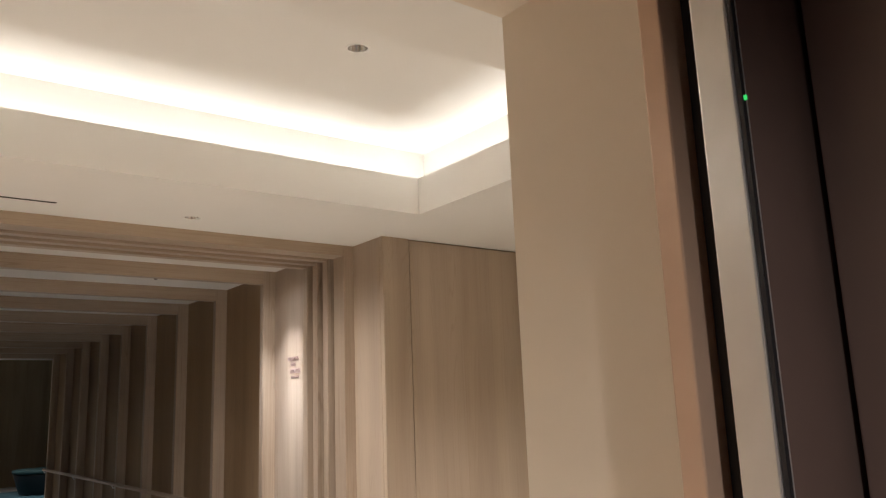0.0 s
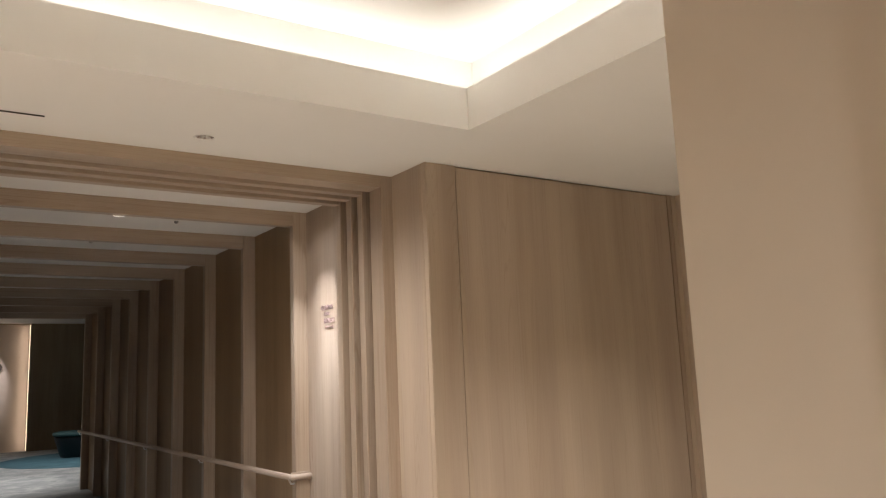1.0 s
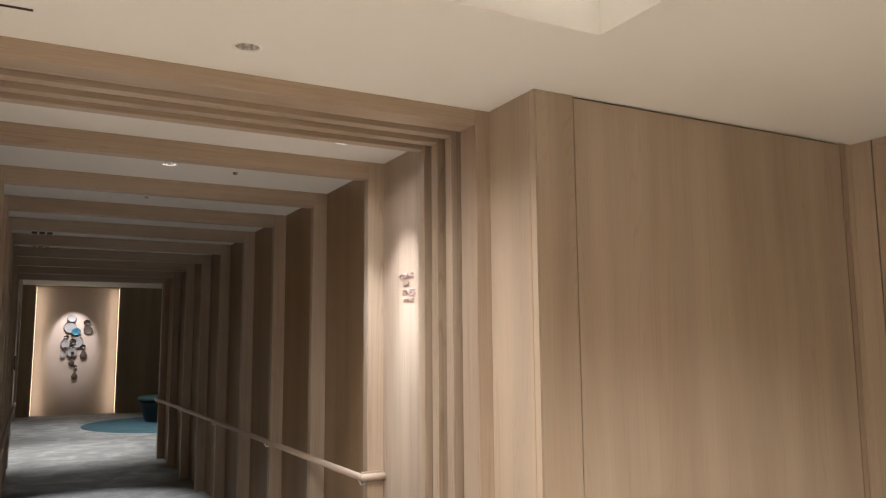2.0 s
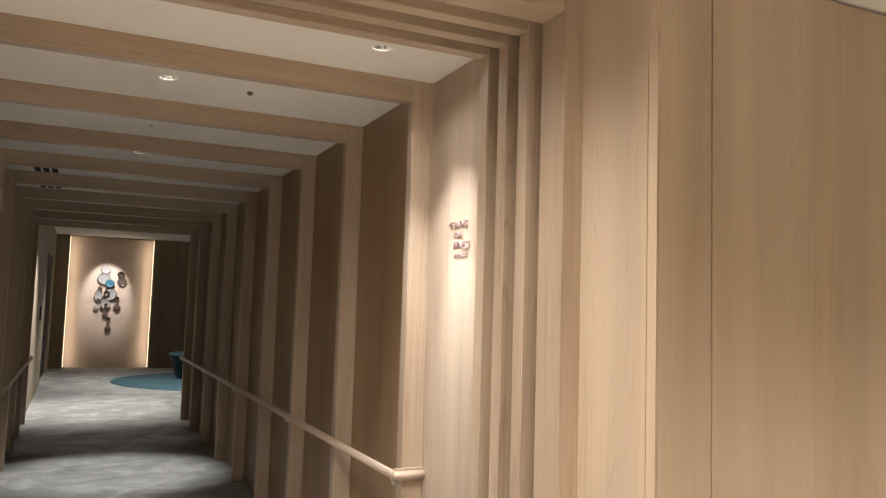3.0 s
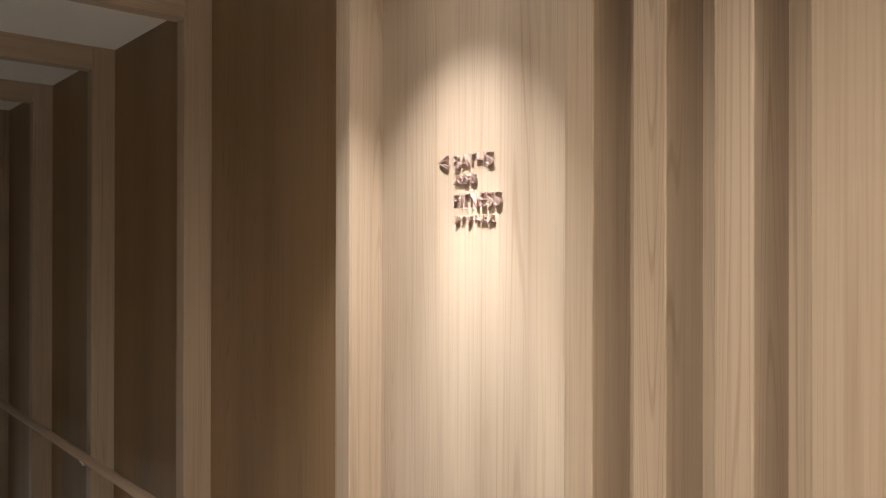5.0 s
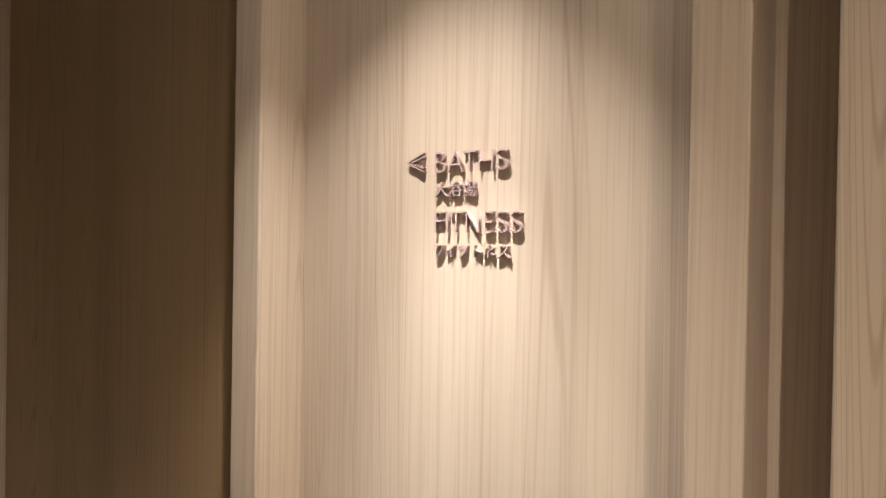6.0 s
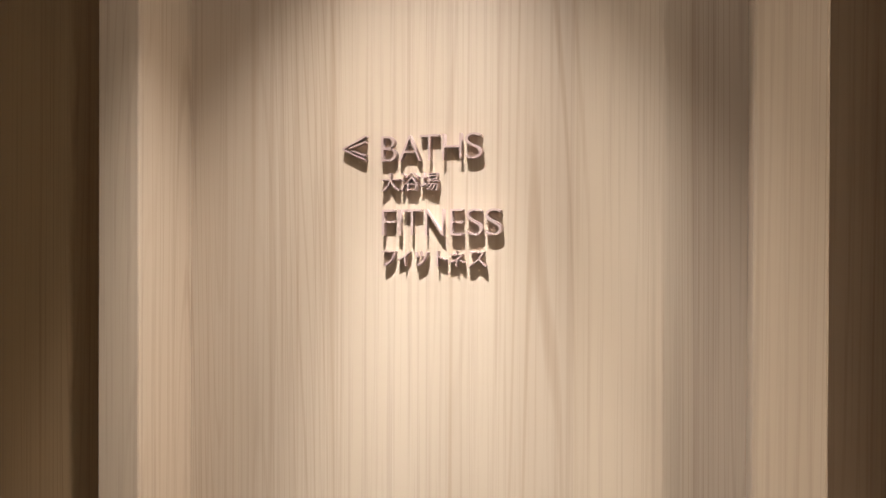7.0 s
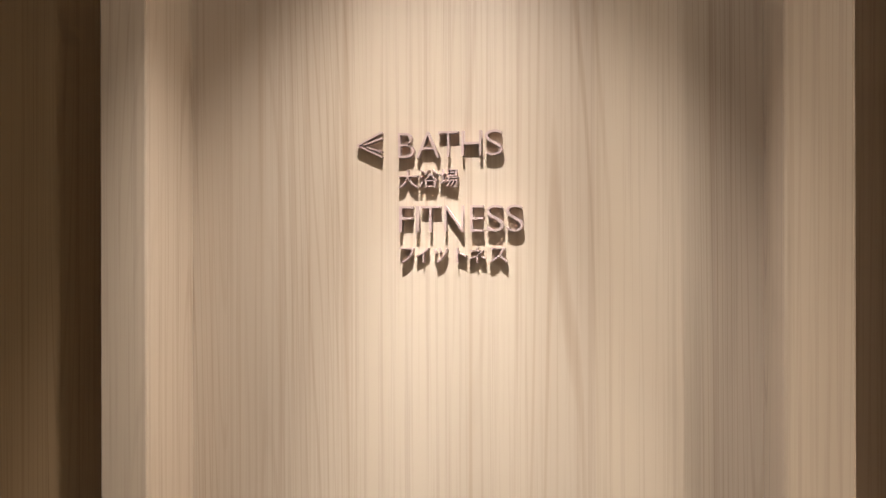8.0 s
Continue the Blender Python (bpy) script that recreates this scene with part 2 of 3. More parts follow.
# ---------------------------------------------------------------- mesh helpers


def box(bm, lo, hi, bevel=0.0):
    """Adds a box between two corners, its edges rounded a little."""
    lo, hi = Vector(lo), Vector(hi)
    made = bmesh.ops.create_cube(bm, size=1.0, matrix=Matrix.LocRotScale((lo + hi) / 2, None, hi - lo))
    if bevel:
        edges = {e for v in made["verts"] for e in v.link_edges}
        bmesh.ops.bevel(bm, geom=list(edges), offset=bevel, segments=2, profile=0.5, affect="EDGES")
    return bm


def boxes(*spans, bevel=0.0):
    bm = bmesh.new()
    for lo, hi in spans:
        box(bm, lo, hi, bevel)
    return bm


def lathe(profile, steps=32, where=(0, 0, 0)):
    """Turns a profile of (radius, height) round the z axis."""
    bm = bmesh.new()
    rings = []
    for r, z in profile:
        if r < 1e-6:
            rings.append([bm.verts.new((where[0], where[1], where[2] + z))])
        else:
            rings.append([bm.verts.new((where[0] + r * math.cos(2 * math.pi * k / steps), where[1] + r * math.sin(2 * math.pi * k / steps), where[2] + z)) for k in range(steps)])
    for a, b in zip(rings, rings[1:]):
        for k in range(steps):
            q = [a[k % len(a)], a[(k + 1) % len(a)], b[(k + 1) % len(b)], b[k % len(b)]]
            q = [v for n, v in enumerate(q) if v not in q[:n]]
            if len(q) > 2:
                bm.faces.new(q)
    bmesh.ops.recalc_face_normals(bm, faces=bm.faces)
    return bm


def tube(points, radius, steps=16):
    """A round bar along a polyline, with capped ends."""
    bm = bmesh.new()
    rings = []
    pts = [Vector(p) for p in points]
    for n, p in enumerate(pts):
        way = (pts[min(n + 1, len(pts) - 1)] - pts[max(n - 1, 0)]).normalized()
        side = way.cross(Vector((0, 0, 1)))
        side = side.normalized() if side.length > 1e-4 else Vector((1, 0, 0))
        up = side.cross(way)
        rings.append([bm.verts.new(p + radius * (math.cos(2 * math.pi * k / steps) * side + math.sin(2 * math.pi * k / steps) * up)) for k in range(steps)])
    for a, b in zip(rings, rings[1:]):
        for k in range(steps):
            bm.faces.new((a[k], a[(k + 1) % steps], b[(k + 1) % steps], b[k]))
    bm.faces.new(rings[0][::-1])
    bm.faces.new(rings[-1])
    bmesh.ops.recalc_face_normals(bm, faces=bm.faces)
    return bm


def mesh_of(name, bm, mat, smooth=False):
    me = bpy.data.meshes.new(name)
    bm.to_mesh(me)
    bm.free()
    for p in me.polygons:
        p.use_smooth = smooth
    me.materials.append(mat)
    return me


def part(name, bm, mat, parent=None, label="", smooth=False):
    ob = new(name, mesh_of(name, bm, mat, smooth))
    if parent:
        ob.parent = parent
        ob.matrix_parent_inverse = parent.matrix_world.inverted()
    return tagged(ob, label)


def thing(name, where, label, category, group="", kind=""):
    ob = new(name)
    ob.empty_display_size = 0.1
    ob.matrix_world = Matrix.Translation(where)
    bpy.context.view_layer.update()
    return tagged(ob, label, category, group, kind)


def structure(name, bm, mat, label, category):
    return tagged(part(name, bm, mat), label, category, kind="structure")


# ---------------------------------------------------------------- floor, walls, ceilings
structure("floor", boxes(((-3.2, PORTAL, -0.1), (6.8, 22.0, 0.0))), carpet, "mottled grey carpet running through corridor and hall", "floor")
# lobby floor is out of view; added as a pale reflector
structure("floor_lobby", boxes(((-3.2, -2.2, -0.1), (6.8, PORTAL - 0.001, 0.0))), stone, "unseen warm beige lobby floor, pale to bounce light up", "floor")

# corridor walls: a backing and one veneered panel a bay
BAYS = [(3.62, RIB0)] + [(RIB0 + RIBW + PITCH * k, RIB0 + PITCH * (k + 1)) for k in range(NRIB - 1)]
wall_east = structure("wall_corridor_right", boxes(((RX + 0.014, 3.62, 0), (RX + 0.16, ENDY, 2.75))), dark_gap, "corridor wall clad in pale oak panels between ribs", "wall")
wall_west = structure("wall_corridor_left", boxes(((LX - 0.16, 4.05, 0), (LX - 0.014, ENDY, 2.75)), ((LP - 0.25, 3.62, 0), (LP - 0.10, 4.05, 2.75))), dark_gap, "opposite corridor wall clad in pale oak panels", "wall")
# bays past the first take the oak that is darkened for shade
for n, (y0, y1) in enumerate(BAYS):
    part("panel", boxes(((RX, y0 - 0.01, 0), (RX + 0.0135, y1 + 0.01, ZC + 0.02))), oak if n == 0 else oak_bay_shaded, wall_east)
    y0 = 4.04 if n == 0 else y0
    part("panel", boxes(((LX - 0.0135, y0 - 0.01, 0), (LX, y1 + 0.01, ZC + 0.02))), oak if n == 0 else oak_bay_shaded, wall_west)

ceiling_corridor = structure("ceiling_corridor", boxes(((LX - 0.2, 3.6, ZC), (RX + 0.1, ENDY, ZC + 0.1))), white, "white painted corridor ceiling between oak ribs", "ceiling")


def rib(y0, y1, group, LX=LX, LF=LF, FX=FX):
    """A goalpost-shaped oak rib: two posts and a header across the ceiling."""
    ob = thing("rib_frame", (MID, 0.5 * (y0 + y1), 0), "pale oak rib framing the corridor walls and ceiling", "rib frame", group)
    part("post", boxes(((FX, y0, 0), (RX + 0.006, y1, ZC + 0.004)), bevel=0.003), oak, ob)
    part("post", boxes(((LX - 0.006, y0, 0), (LF, y1, ZC + 0.004)), bevel=0.003), oak, ob)
    part("header", boxes(((LF + 0.0005, y0 + 0.001, ZH), (FX - 0.0005, y1 - 0.001, ZC + 0.004)), bevel=0.003), oak_header, ob)
    return ob


for k in range(NRIB):
    rib(RIB0 + PITCH * k, RIB0 + PITCH * k + RIBW, "ribs along the corridor")
for y1 in (4.038, 3.898, 3.758):
    rib(y1 - RIBW, y1, "close-set ribs of the portal", LP - 0.096, LP, FX - 0.010)

# portal surround towards the lobby
portal = thing("portal_surround", (MID, PORTAL, 0), "pale oak surround of the corridor portal", "portal surround", kind="structure")
part("jamb", boxes(((FX - 0.004, PORTAL, 0), (RETX + 0.15, 3.622, ZC)), bevel=0.003), oak, portal)
part("jamb", boxes(((RETL - 0.15, PORTAL, 0), (LP, 3.622, ZC)), bevel=0.003), oak, portal)
part("header", boxes(((LP + 0.0005, PORTAL + 0.001, ZH), (FX - 0.0045, 3.621, ZC + 0.01)), bevel=0.003), oak_header, portal)

# lobby walls
wall_n = structure("wall_lobby_north", boxes(((RETX + 0.006, WALLN + 0.016, 0), (EASTX + 0.2, PORTAL - 0.002, 2.75)), ((WESTX, WALLN + 0.016, 0), (RETL - 0.016, PORTAL - 0.002, 2.75))), joint_brown,
                   "lobby wall clad in tall pale oak panels", "wall")
part("panel", boxes(((RETX, WALLN + 0.040, 0), (RETX + 0.0055, PORTAL, ZS + 0.01)), bevel=0.0015), oak_lobby, wall_n)
part("corner_lipping", boxes(((RETX, WALLN, 0), (RETX + 0.0055, WALLN + 0.037, ZS + 0.01)), bevel=0.0015), oak_lobby, wall_n)
part("panel", boxes(((RETX + 0.0072, WALLN, 0), (2.3355, WALLN + 0.0155, ZS + 0.01)), bevel=0.0015), oak_lobby, wall_n)
part("panel", boxes(((2.3395, WALLN, 0.012), (4.008, WALLN + 0.0155, ZS - 0.010)), bevel=0.0015), oak_lobby, wall_n)
part("panel", boxes(((4.016, WALLN, 0), (4.050, WALLN + 0.0155, ZS + 0.01)), bevel=0.0015), oak_lobby, wall_n)
part("panel", boxes(((4.056, WALLN, 0), (EASTX, WALLN + 0.0155, ZS + 0.01)), bevel=0.0015), oak_lobby, wall_n)
part("panel", boxes(((RETL - 0.0155, WALLN, 0), (RETL, PORTAL, ZS + 0.01)), bevel=0.002), oak_lobby, wall_n)
part("panel", boxes(((WESTX, WALLN, 0), (RETL - 0.016, WALLN + 0.0155, ZS + 0.01))), oak_lobby, wall_n)

# east wall with a frosted sliding door
DY0, DY1, DZ = 1.35, 2.91, 2.376
structure("wall_lobby_east", boxes(((EASTX, 3.038, 0), (EASTX + 0.2, WALLN + 0.016, 2.75)), ((EASTX, 0.2, 0), (EASTX + 0.2, DY0 - 0.12, 2.75)), ((EASTX, DY0 - 0.12, 2.5), (EASTX + 0.2, 3.03, 2.75))), oak_lobby,
          "oak clad lobby wall round the sliding door", "wall")
door = thing("sliding_door", (EASTX, 2.1, 0), "closed automatic sliding door of frosted glass in an oak frame", "door", kind="structure")
part("jamb", boxes(((EASTX - 0.008, DY1, 0), (EASTX + 0.18, 3.028, 2.498)), bevel=0.003), oak_lobby, door)
part("jamb", boxes(((EASTX + 0.01, DY0 - 0.12, 0), (EASTX + 0.18, DY0, 2.5)), bevel=0.003), oak_lobby, door)
part("lintel", boxes(((EASTX - 0.006, DY0, DZ), (EASTX + 0.18, DY1, 2.498)), bevel=0.003), oak_lobby, door)
part("pane", boxes(((EASTX + 0.06, DY0, 0.01), (EASTX + 0.072, DY1, DZ))), frosted, door, "greenish frosted glass pane")
sensor = thing("door_sensor", (EASTX, 2.3, 2.45), "black door sensor bar with a small lit indicator", "door sensor")
part("housing", boxes(((EASTX - 0.055, 2.14, 2.462), (EASTX + 0.012, 2.50, 2.518)), bevel=0.012), black, sensor)
part("indicator", boxes(((EASTX - 0.0575, 2.425, 2.480), (EASTX - 0.054, 2.431, 2.486))), white_led, sensor, "tiny lit indicator")

structure("wall_lobby_west", boxes(((WESTX - 0.2, 0.2, 0), (WESTX, PORTAL, 2.75))), oak_lobby, "oak clad end wall of the lobby", "wall")

# lift wall, its opening and the car
JX, JL, OPZ = 0.765, -0.80, 2.345
YR = 0.0                       # back of the lift wall
DOORX = 0.170                  # how far the opening doors still stand out of their pockets
structure("wall_lift", boxes(((JX, YR, 0), (EASTX + 0.2, LIFTY, 2.75)), ((WESTX - 0.2, YR, 0), (JL, LIFTY, 2.75)), ((JL, YR, OPZ), (JX, LIFTY, 2.75))), cream, "cream painted lobby wall with a deep lift opening", "wall")
lift = thing("lift_doorway", (0.17, 0.1, 0), "open lift doorway with copper landing doors and steel-edged car doors", "lift doorway", kind="structure")
for s, x in ((1, JX), (-1, JL)):
    def across(a, b):
        return (min(x + s * a, x + s * b), max(x + s * a, x + s * b))

    def slab(a, b, y0, y1, z1, bevel=0.0):
        lo, hi = across(a, b)
        return boxes(((lo, y0, 0.005), (hi, y1, z1)), bevel=bevel)
    part("landing_door", slab(-DOORX, 0.75, -0.061, -0.023, OPZ + 0.03, 0.003), copper, lift, "copper landing door, almost open")
    # black slab stands in for the unlit depth between the two doors
    part("gap_dark_fill", slab(0.05 - DOORX, 0.75, -0.108, -0.064, OPZ + 0.03), black, lift, "black filler standing for the dark gap between the doors")
    door_leaf = part("car_door", slab(0.012 - DOORX, 0.75, -0.166, -0.112, OPZ + 0.03), bronze, lift, "bronze car door with a steel edge")
    part("safety_edge", slab(-DOORX, 0.0115 - DOORX, -0.166, -0.110, OPZ + 0.03, 0.004), steel, door_leaf, "rounded steel safety edge")
    part("seal", slab(0.001 - DOORX, 0.009 - DOORX, -0.1745, -0.1665, OPZ + 0.03, 0.001), black, door_leaf)
    part("bead", slab(0.010 - DOORX, 0.014 - DOORX, -0.1735, -0.1665, OPZ + 0.03, 0.001), steel, door_leaf)
    part("return_panel", slab(0.004, 0.22, -0.30, -0.18, 2.42, 0.004), bronze, lift, "dark bronze return panel of the car")
part("header", boxes(((JL - 0.2, -0.176, OPZ + 0.035), (JX + 0.2, YR - 0.001, OPZ + 0.3))), bronze, lift)
part("transom", boxes(((JL, -0.30, OPZ), (JX, -0.18, OPZ + 0.2))), bronze, lift)
part("indicator", boxes(((JX - DOORX + 0.003, -0.1775, 1.895), (JX - DOORX + 0.007, -0.1740, 1.901))), green_led, lift, "tiny green indicator")
structure("lift_car", boxes(((JX + 0.215, -1.75, 0), (JX + 0.26, -0.30, 2.5)), ((JL - 0.26, -1.75, 0), (JL - 0.215, -0.30, 2.5)), ((JL - 0.26, -1.8, 0), (JX + 0.26, -1.75, 2.5)), ((JL - 0.26, -1.8, 2.42), (JX + 0.26, -0.29, 2.5))), bronze,
          "dark bronze lift car interior", "lift car")

# lobby ceiling: soffit, lip, ledge and raised field of the cove
bm = bmesh.new()
for lo, hi in (((WESTX, CY1 + 0.02, ZS), (EASTX + 0.1, PORTAL + 0.01, ZS + 0.06)), ((WESTX, LIFTY - 0.01, ZS), (EASTX + 0.1, CY0 - 0.02, ZS + 0.06)),
               ((CX1 + 0.02, CY0 - 0.02, ZS), (EASTX + 0.1, CY1 + 0.02, ZS + 0.06)), ((WESTX, CY0 - 0.02, ZS), (CX0 - 0.02, CY1 + 0.02, ZS + 0.06))):
    box(bm, lo, hi)
LIP = 2.731
for lo, hi in (((CX0 - 0.02, CY1, ZS), (CX1 + 0.02, CY1 + 0.02, LIP)), ((CX0 - 0.02, CY0 - 0.02, ZS), (CX1 + 0.02, CY0, LIP)), ((CX1, CY0, ZS), (CX1 + 0.02, CY1, LIP)), ((CX0 - 0.02, CY0, ZS), (CX0, CY1, LIP))):
    box(bm, lo, hi)
D = COVE
for lo, hi in (((CX0 - D - 0.05, CY1 + D, ZS + 0.04), (CX1 + D + 0.05, CY1 + D + 0.05, ZU)), ((CX0 - D - 0.05, CY0 - D - 0.05, ZS + 0.04), (CX1 + D + 0.05, CY0 - D, ZU)),
               ((CX1 + D, CY0 - D, ZS + 0.04), (CX1 + D + 0.05, CY1 + D, ZU)), ((CX0 - D - 0.05, CY0 - D, ZS + 0.04), (CX0 - D, CY1 + D, ZU)),
               ((CX0 - D - 0.05, CY0 - D - 0.05, ZU), (CX1 + D + 0.05, CY1 + D + 0.05, ZU + 0.08))):
    box(bm, lo, hi)
ceiling_lobby = structure("ceiling_lobby", bm, white, "white lobby ceiling with a raised field lit by a hidden cove", "ceiling")
structure("air_slot", boxes(((-0.30, 3.222, ZS - 0.003), (0.385, 3.234, ZS + 0.002))), dark_gap, "narrow dark air slot in the white ceiling", "air slot")


# ---------------------------------------------------------------- ceiling fittings
def cut_holes(ob, spots, r):
    """Round holes through a ceiling for its recessed fittings."""
    bm = bmesh.new()
    for x, y, z in spots:
        bmesh.ops.create_cone(bm, cap_ends=True, segments=36, radius1=r, radius2=r, depth=0.30, matrix=Matrix.Translation((x, y, z + 0.02)))
    cutter = new("cutter", mesh_of("cutter", bm, white))
    mod = ob.modifiers.new("holes", "BOOLEAN")
    mod.operation, mod.solver, mod.use_self, mod.object = "DIFFERENCE", "EXACT", True, cutter
    bpy.context.view_layer.update()
    me = bpy.data.meshes.new_from_object(ob.evaluated_get(bpy.context.evaluated_depsgraph_get()))
    ob.modifiers.clear()
    ob.data = me
    bpy.data.objects.remove(cutter)


def downlight(x, y, z, r, lit, group):
    ob = thing("downlight", (x, y, z), "small recessed round downlight with a bright reflector", "downlight", group)
    part("trim", lathe([(r * 0.90, 0.004), (r * 0.92, -0.002), (r * 1.1, -0.002), (r * 1.12, 0.0)], 36, (x, y, z)), white, ob, "white trim ring", True)
    part("reflector", lathe([(r * 0.91, 0.002), (r * 0.86, 0.014), (r * 0.74, 0.032), (r * 0.55, 0.048)], 36, (x, y, z)), chrome, ob, "polished reflector", True)
    part("lens", lathe([(r * 0.58, 0.047), (r * 0.3, 0.044), (0, 0.043)], 24, (x, y, z)), lamp_face if lit else soft_face, ob, "", True)
    return ob


cut_holes(ceiling_lobby, [(x, y, z) for x, y, z, _ in LOBBY_SPOTS], 0.047)
cut_holes(ceiling_corridor, [(x, y, ZC) for x, y in CORRIDOR_SPOTS + [SIGN_SPOT]], 0.044)
# fittings, also at the two added spots out of view
for x, y, z, _ in LOBBY_SPOTS:
    downlight(x, y, z, 0.045, False, "lobby downlights")
for x, y in CORRIDOR_SPOTS + [SIGN_SPOT]:
    downlight(x, y, ZC, 0.042, True, "corridor downlights")


# fitting for the added car lamp, out of view
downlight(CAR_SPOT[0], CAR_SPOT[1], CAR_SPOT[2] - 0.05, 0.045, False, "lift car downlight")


def detector(x, y, z, r, mat, tone):
    ob = thing("ceiling_sensor", (x, y, z), f"small {tone} ceiling sensor dome", "ceiling sensor")
    part("dome", lathe([(r, 0.0), (r * 0.95, -r * 0.6), (r * 0.6, -r), (0, -r * 1.1)], 20, (x, y, z)), mat, ob, "", True)


plain_grey = plain("grey_sensor_plastic", (0.16, 0.15, 0.14), 0.5)
pale_grey = plain("pale_sensor_plastic", (0.42, 0.40, 0.37), 0.5)
detector(2.722, 1.771, ZS, 0.022, plain_grey, "dark grey")
detector(1.463, 5.296, ZC, 0.015, plain_grey, "dark grey")
detector(1.087, 6.304, ZC, 0.014, pale_grey, "pale grey")

# ---------------------------------------------------------------- handrails
RAILZ = 0.825


def handrail(x, out, y0, y1, wall, group):
    """A round rail on brackets, its near end turned back to the wall."""
    ob = thing("handrail", (wall, y0, RAILZ), "round pale oak handrail on brackets, end turned to the wall", "handrail", group)
    part("rail", tube([(x, y0, RAILZ), (x, y1, RAILZ)], 0.019), oak_rail, ob, "", True)
    part("end_return", tube([(x, y0 + 0.002, RAILZ), (x + out * 0.004, y0 - 0.006, RAILZ), (x + out * 0.016, y0 - 0.012, RAILZ), (wall, y0 - 0.012, RAILZ)], 0.0195), oak_rail, ob, "", True)
    lo, hi = sorted((x - out * 0.004, wall))
    part("end_block", boxes(((lo, y0 - 0.004, RAILZ + 0.016), (hi, y0 + 0.006, RAILZ + 0.030)), bevel=0.002), oak_rail, ob)
    for k in range(0, NRIB, 2):
        y = RIB0 + PITCH * k + RIBW / 2
        rib_face = FX if out > 0 else LF
        part("bracket", tube([(rib_face, y, RAILZ - 0.045), (rib_face - out * 0.02, y, RAILZ - 0.045), (x, y, RAILZ - 0.018)], 0.006, 10), steel, ob, "", True)
    return ob


handrail(FX - 0.035, 1, RIB0 - 0.01, ENDY, RX, "corridor handrails")
handrail(LF + 0.035, -1, RIB0 - 0.01, ENDY, LX, "corridor handrails")

# ---------------------------------------------------------------- sign on the first bay
SIGNX = RX - 0.0078
sign = thing("direction_sign", (RX, 4.39, 1.83), "raised brown metal letters on an oak panel with an arrow", "sign")
ROWS = ((1.876, 1.905, (("B", 4.436, 4.417), ("A", 4.414, 4.387), ("T", 4.388, 4.365), ("H", 4.361, 4.338), ("S", 4.334, 4.314))),
        (1.841, 1.862, (("\u5927", 4.436, 4.413), ("\u6d74", 4.412, 4.389), ("\u5834", 4.387, 4.365))),
        (1.790, 1.820, (("F", 4.435, 4.419), ("I", 4.415, 4.411), ("T", 4.409, 4.386), ("N", 4.381, 4.359), ("E", 4.351, 4.336), ("S", 4.332, 4.313), ("S", 4.310, 4.291))),
        (1.755, 1.772, (("\u30d5", 4.435, 4.418), ("\u30a3", 4.415, 4.400), ("\u30c3", 4.394, 4.378), ("\u30c8", 4.367, 4.356), ("\u30cd", 4.353, 4.334), ("\u30b9", 4.330, 4.309))))


def letter(char, y0, y1, z0, z1, depth, thin):
    """One character, extruded, fitted into its rectangle on the wall."""
    curve = bpy.data.curves.new("letter", "FONT")
    curve.body, curve.extrude, curve.offset, curve.resolution_u = char, 0.5, thin, 6
    tmp = new("letter_curve", curve)
    bpy.context.view_layer.update()
    me = bpy.data.meshes.new_from_object(tmp.evaluated_get(bpy.context.evaluated_depsgraph_get()))
    bpy.data.objects.remove(tmp)
    co = np.array([v.co[:] for v in me.vertices])
    lo, hi = co.min(0), co.max(0)
    span = np.maximum(hi - lo, 1e-6)
    for v in me.vertices:
        a, b, c = ((np.array(v.co[:]) - lo) / span)
        v.co = (RX - depth * c, y0 + (y1 - y0) * a, z0 + (z1 - z0) * b)
    me.flip_normals()
    me.materials.clear()
    me.materials.append(letter_metal)
    ob = new("letter", me)
    ob.parent = sign
    ob.matrix_parent_inverse = sign.matrix_world.inverted()
    return ob


for z0, z1, chars in ROWS:
    for char, y0, y1 in chars:
        letter(char, y0, y1, z0, z1, 0.0078, -0.016 if ord(char) < 256 else -0.006)


def bar(a, b, w0, w1):
    """A tapering flat stroke on the wall from a to b, given as (y, z)."""
    bm = bmesh.new()
    a, b = Vector(a), Vector(b)
    n = Vector((-(b - a).y, (b - a).x)).normalized()
    flat = [a + n * w0, b + n * w1, b - n * w1, a - n * w0]
    back = [bm.verts.new((RX, p.x, p.y)) for p in flat]
    front = [bm.verts.new((SIGNX, p.x, p.y)) for p in flat]
    bm.faces.new(front)
    bm.faces.new(back[::-1])
    for k in range(4):
        bm.faces.new((back[k], back[(k + 1) % 4], front[(k + 1) % 4], front[k]))
    bmesh.ops.recalc_face_normals(bm, faces=bm.faces)
    return bm


for a, b in (((4.486, 1.892), (4.456, 1.9065)), ((4.486, 1.892), (4.456, 1.878)), ((4.478, 1.8925), (4.456, 1.8995)), ((4.474, 1.890), (4.456, 1.8835))):
    part("arrow_stroke", bar(a, b, 0.0009, 0.0011), letter_metal, sign)

# ---------------------------------------------------------------- hall beyond the corridor
structure("wall_hall_left", boxes(((-0.2, ENDY, 0), (0.20, 17.3, 3.3)), ((-0.2, 20.2, 0), (0.20, HALLY + 0.4, 3.3)), ((-0.2, 17.3, 2.45), (0.20, 20.2, 3.3))), plaster, "plain wall of the hall with a dark doorway", "wall")
structure("hall_door", boxes(((0.10, 17.302, 0), (0.16, 20.198, 2.448))), dark_gap, "closed dark brown door set into the hall wall", "door")
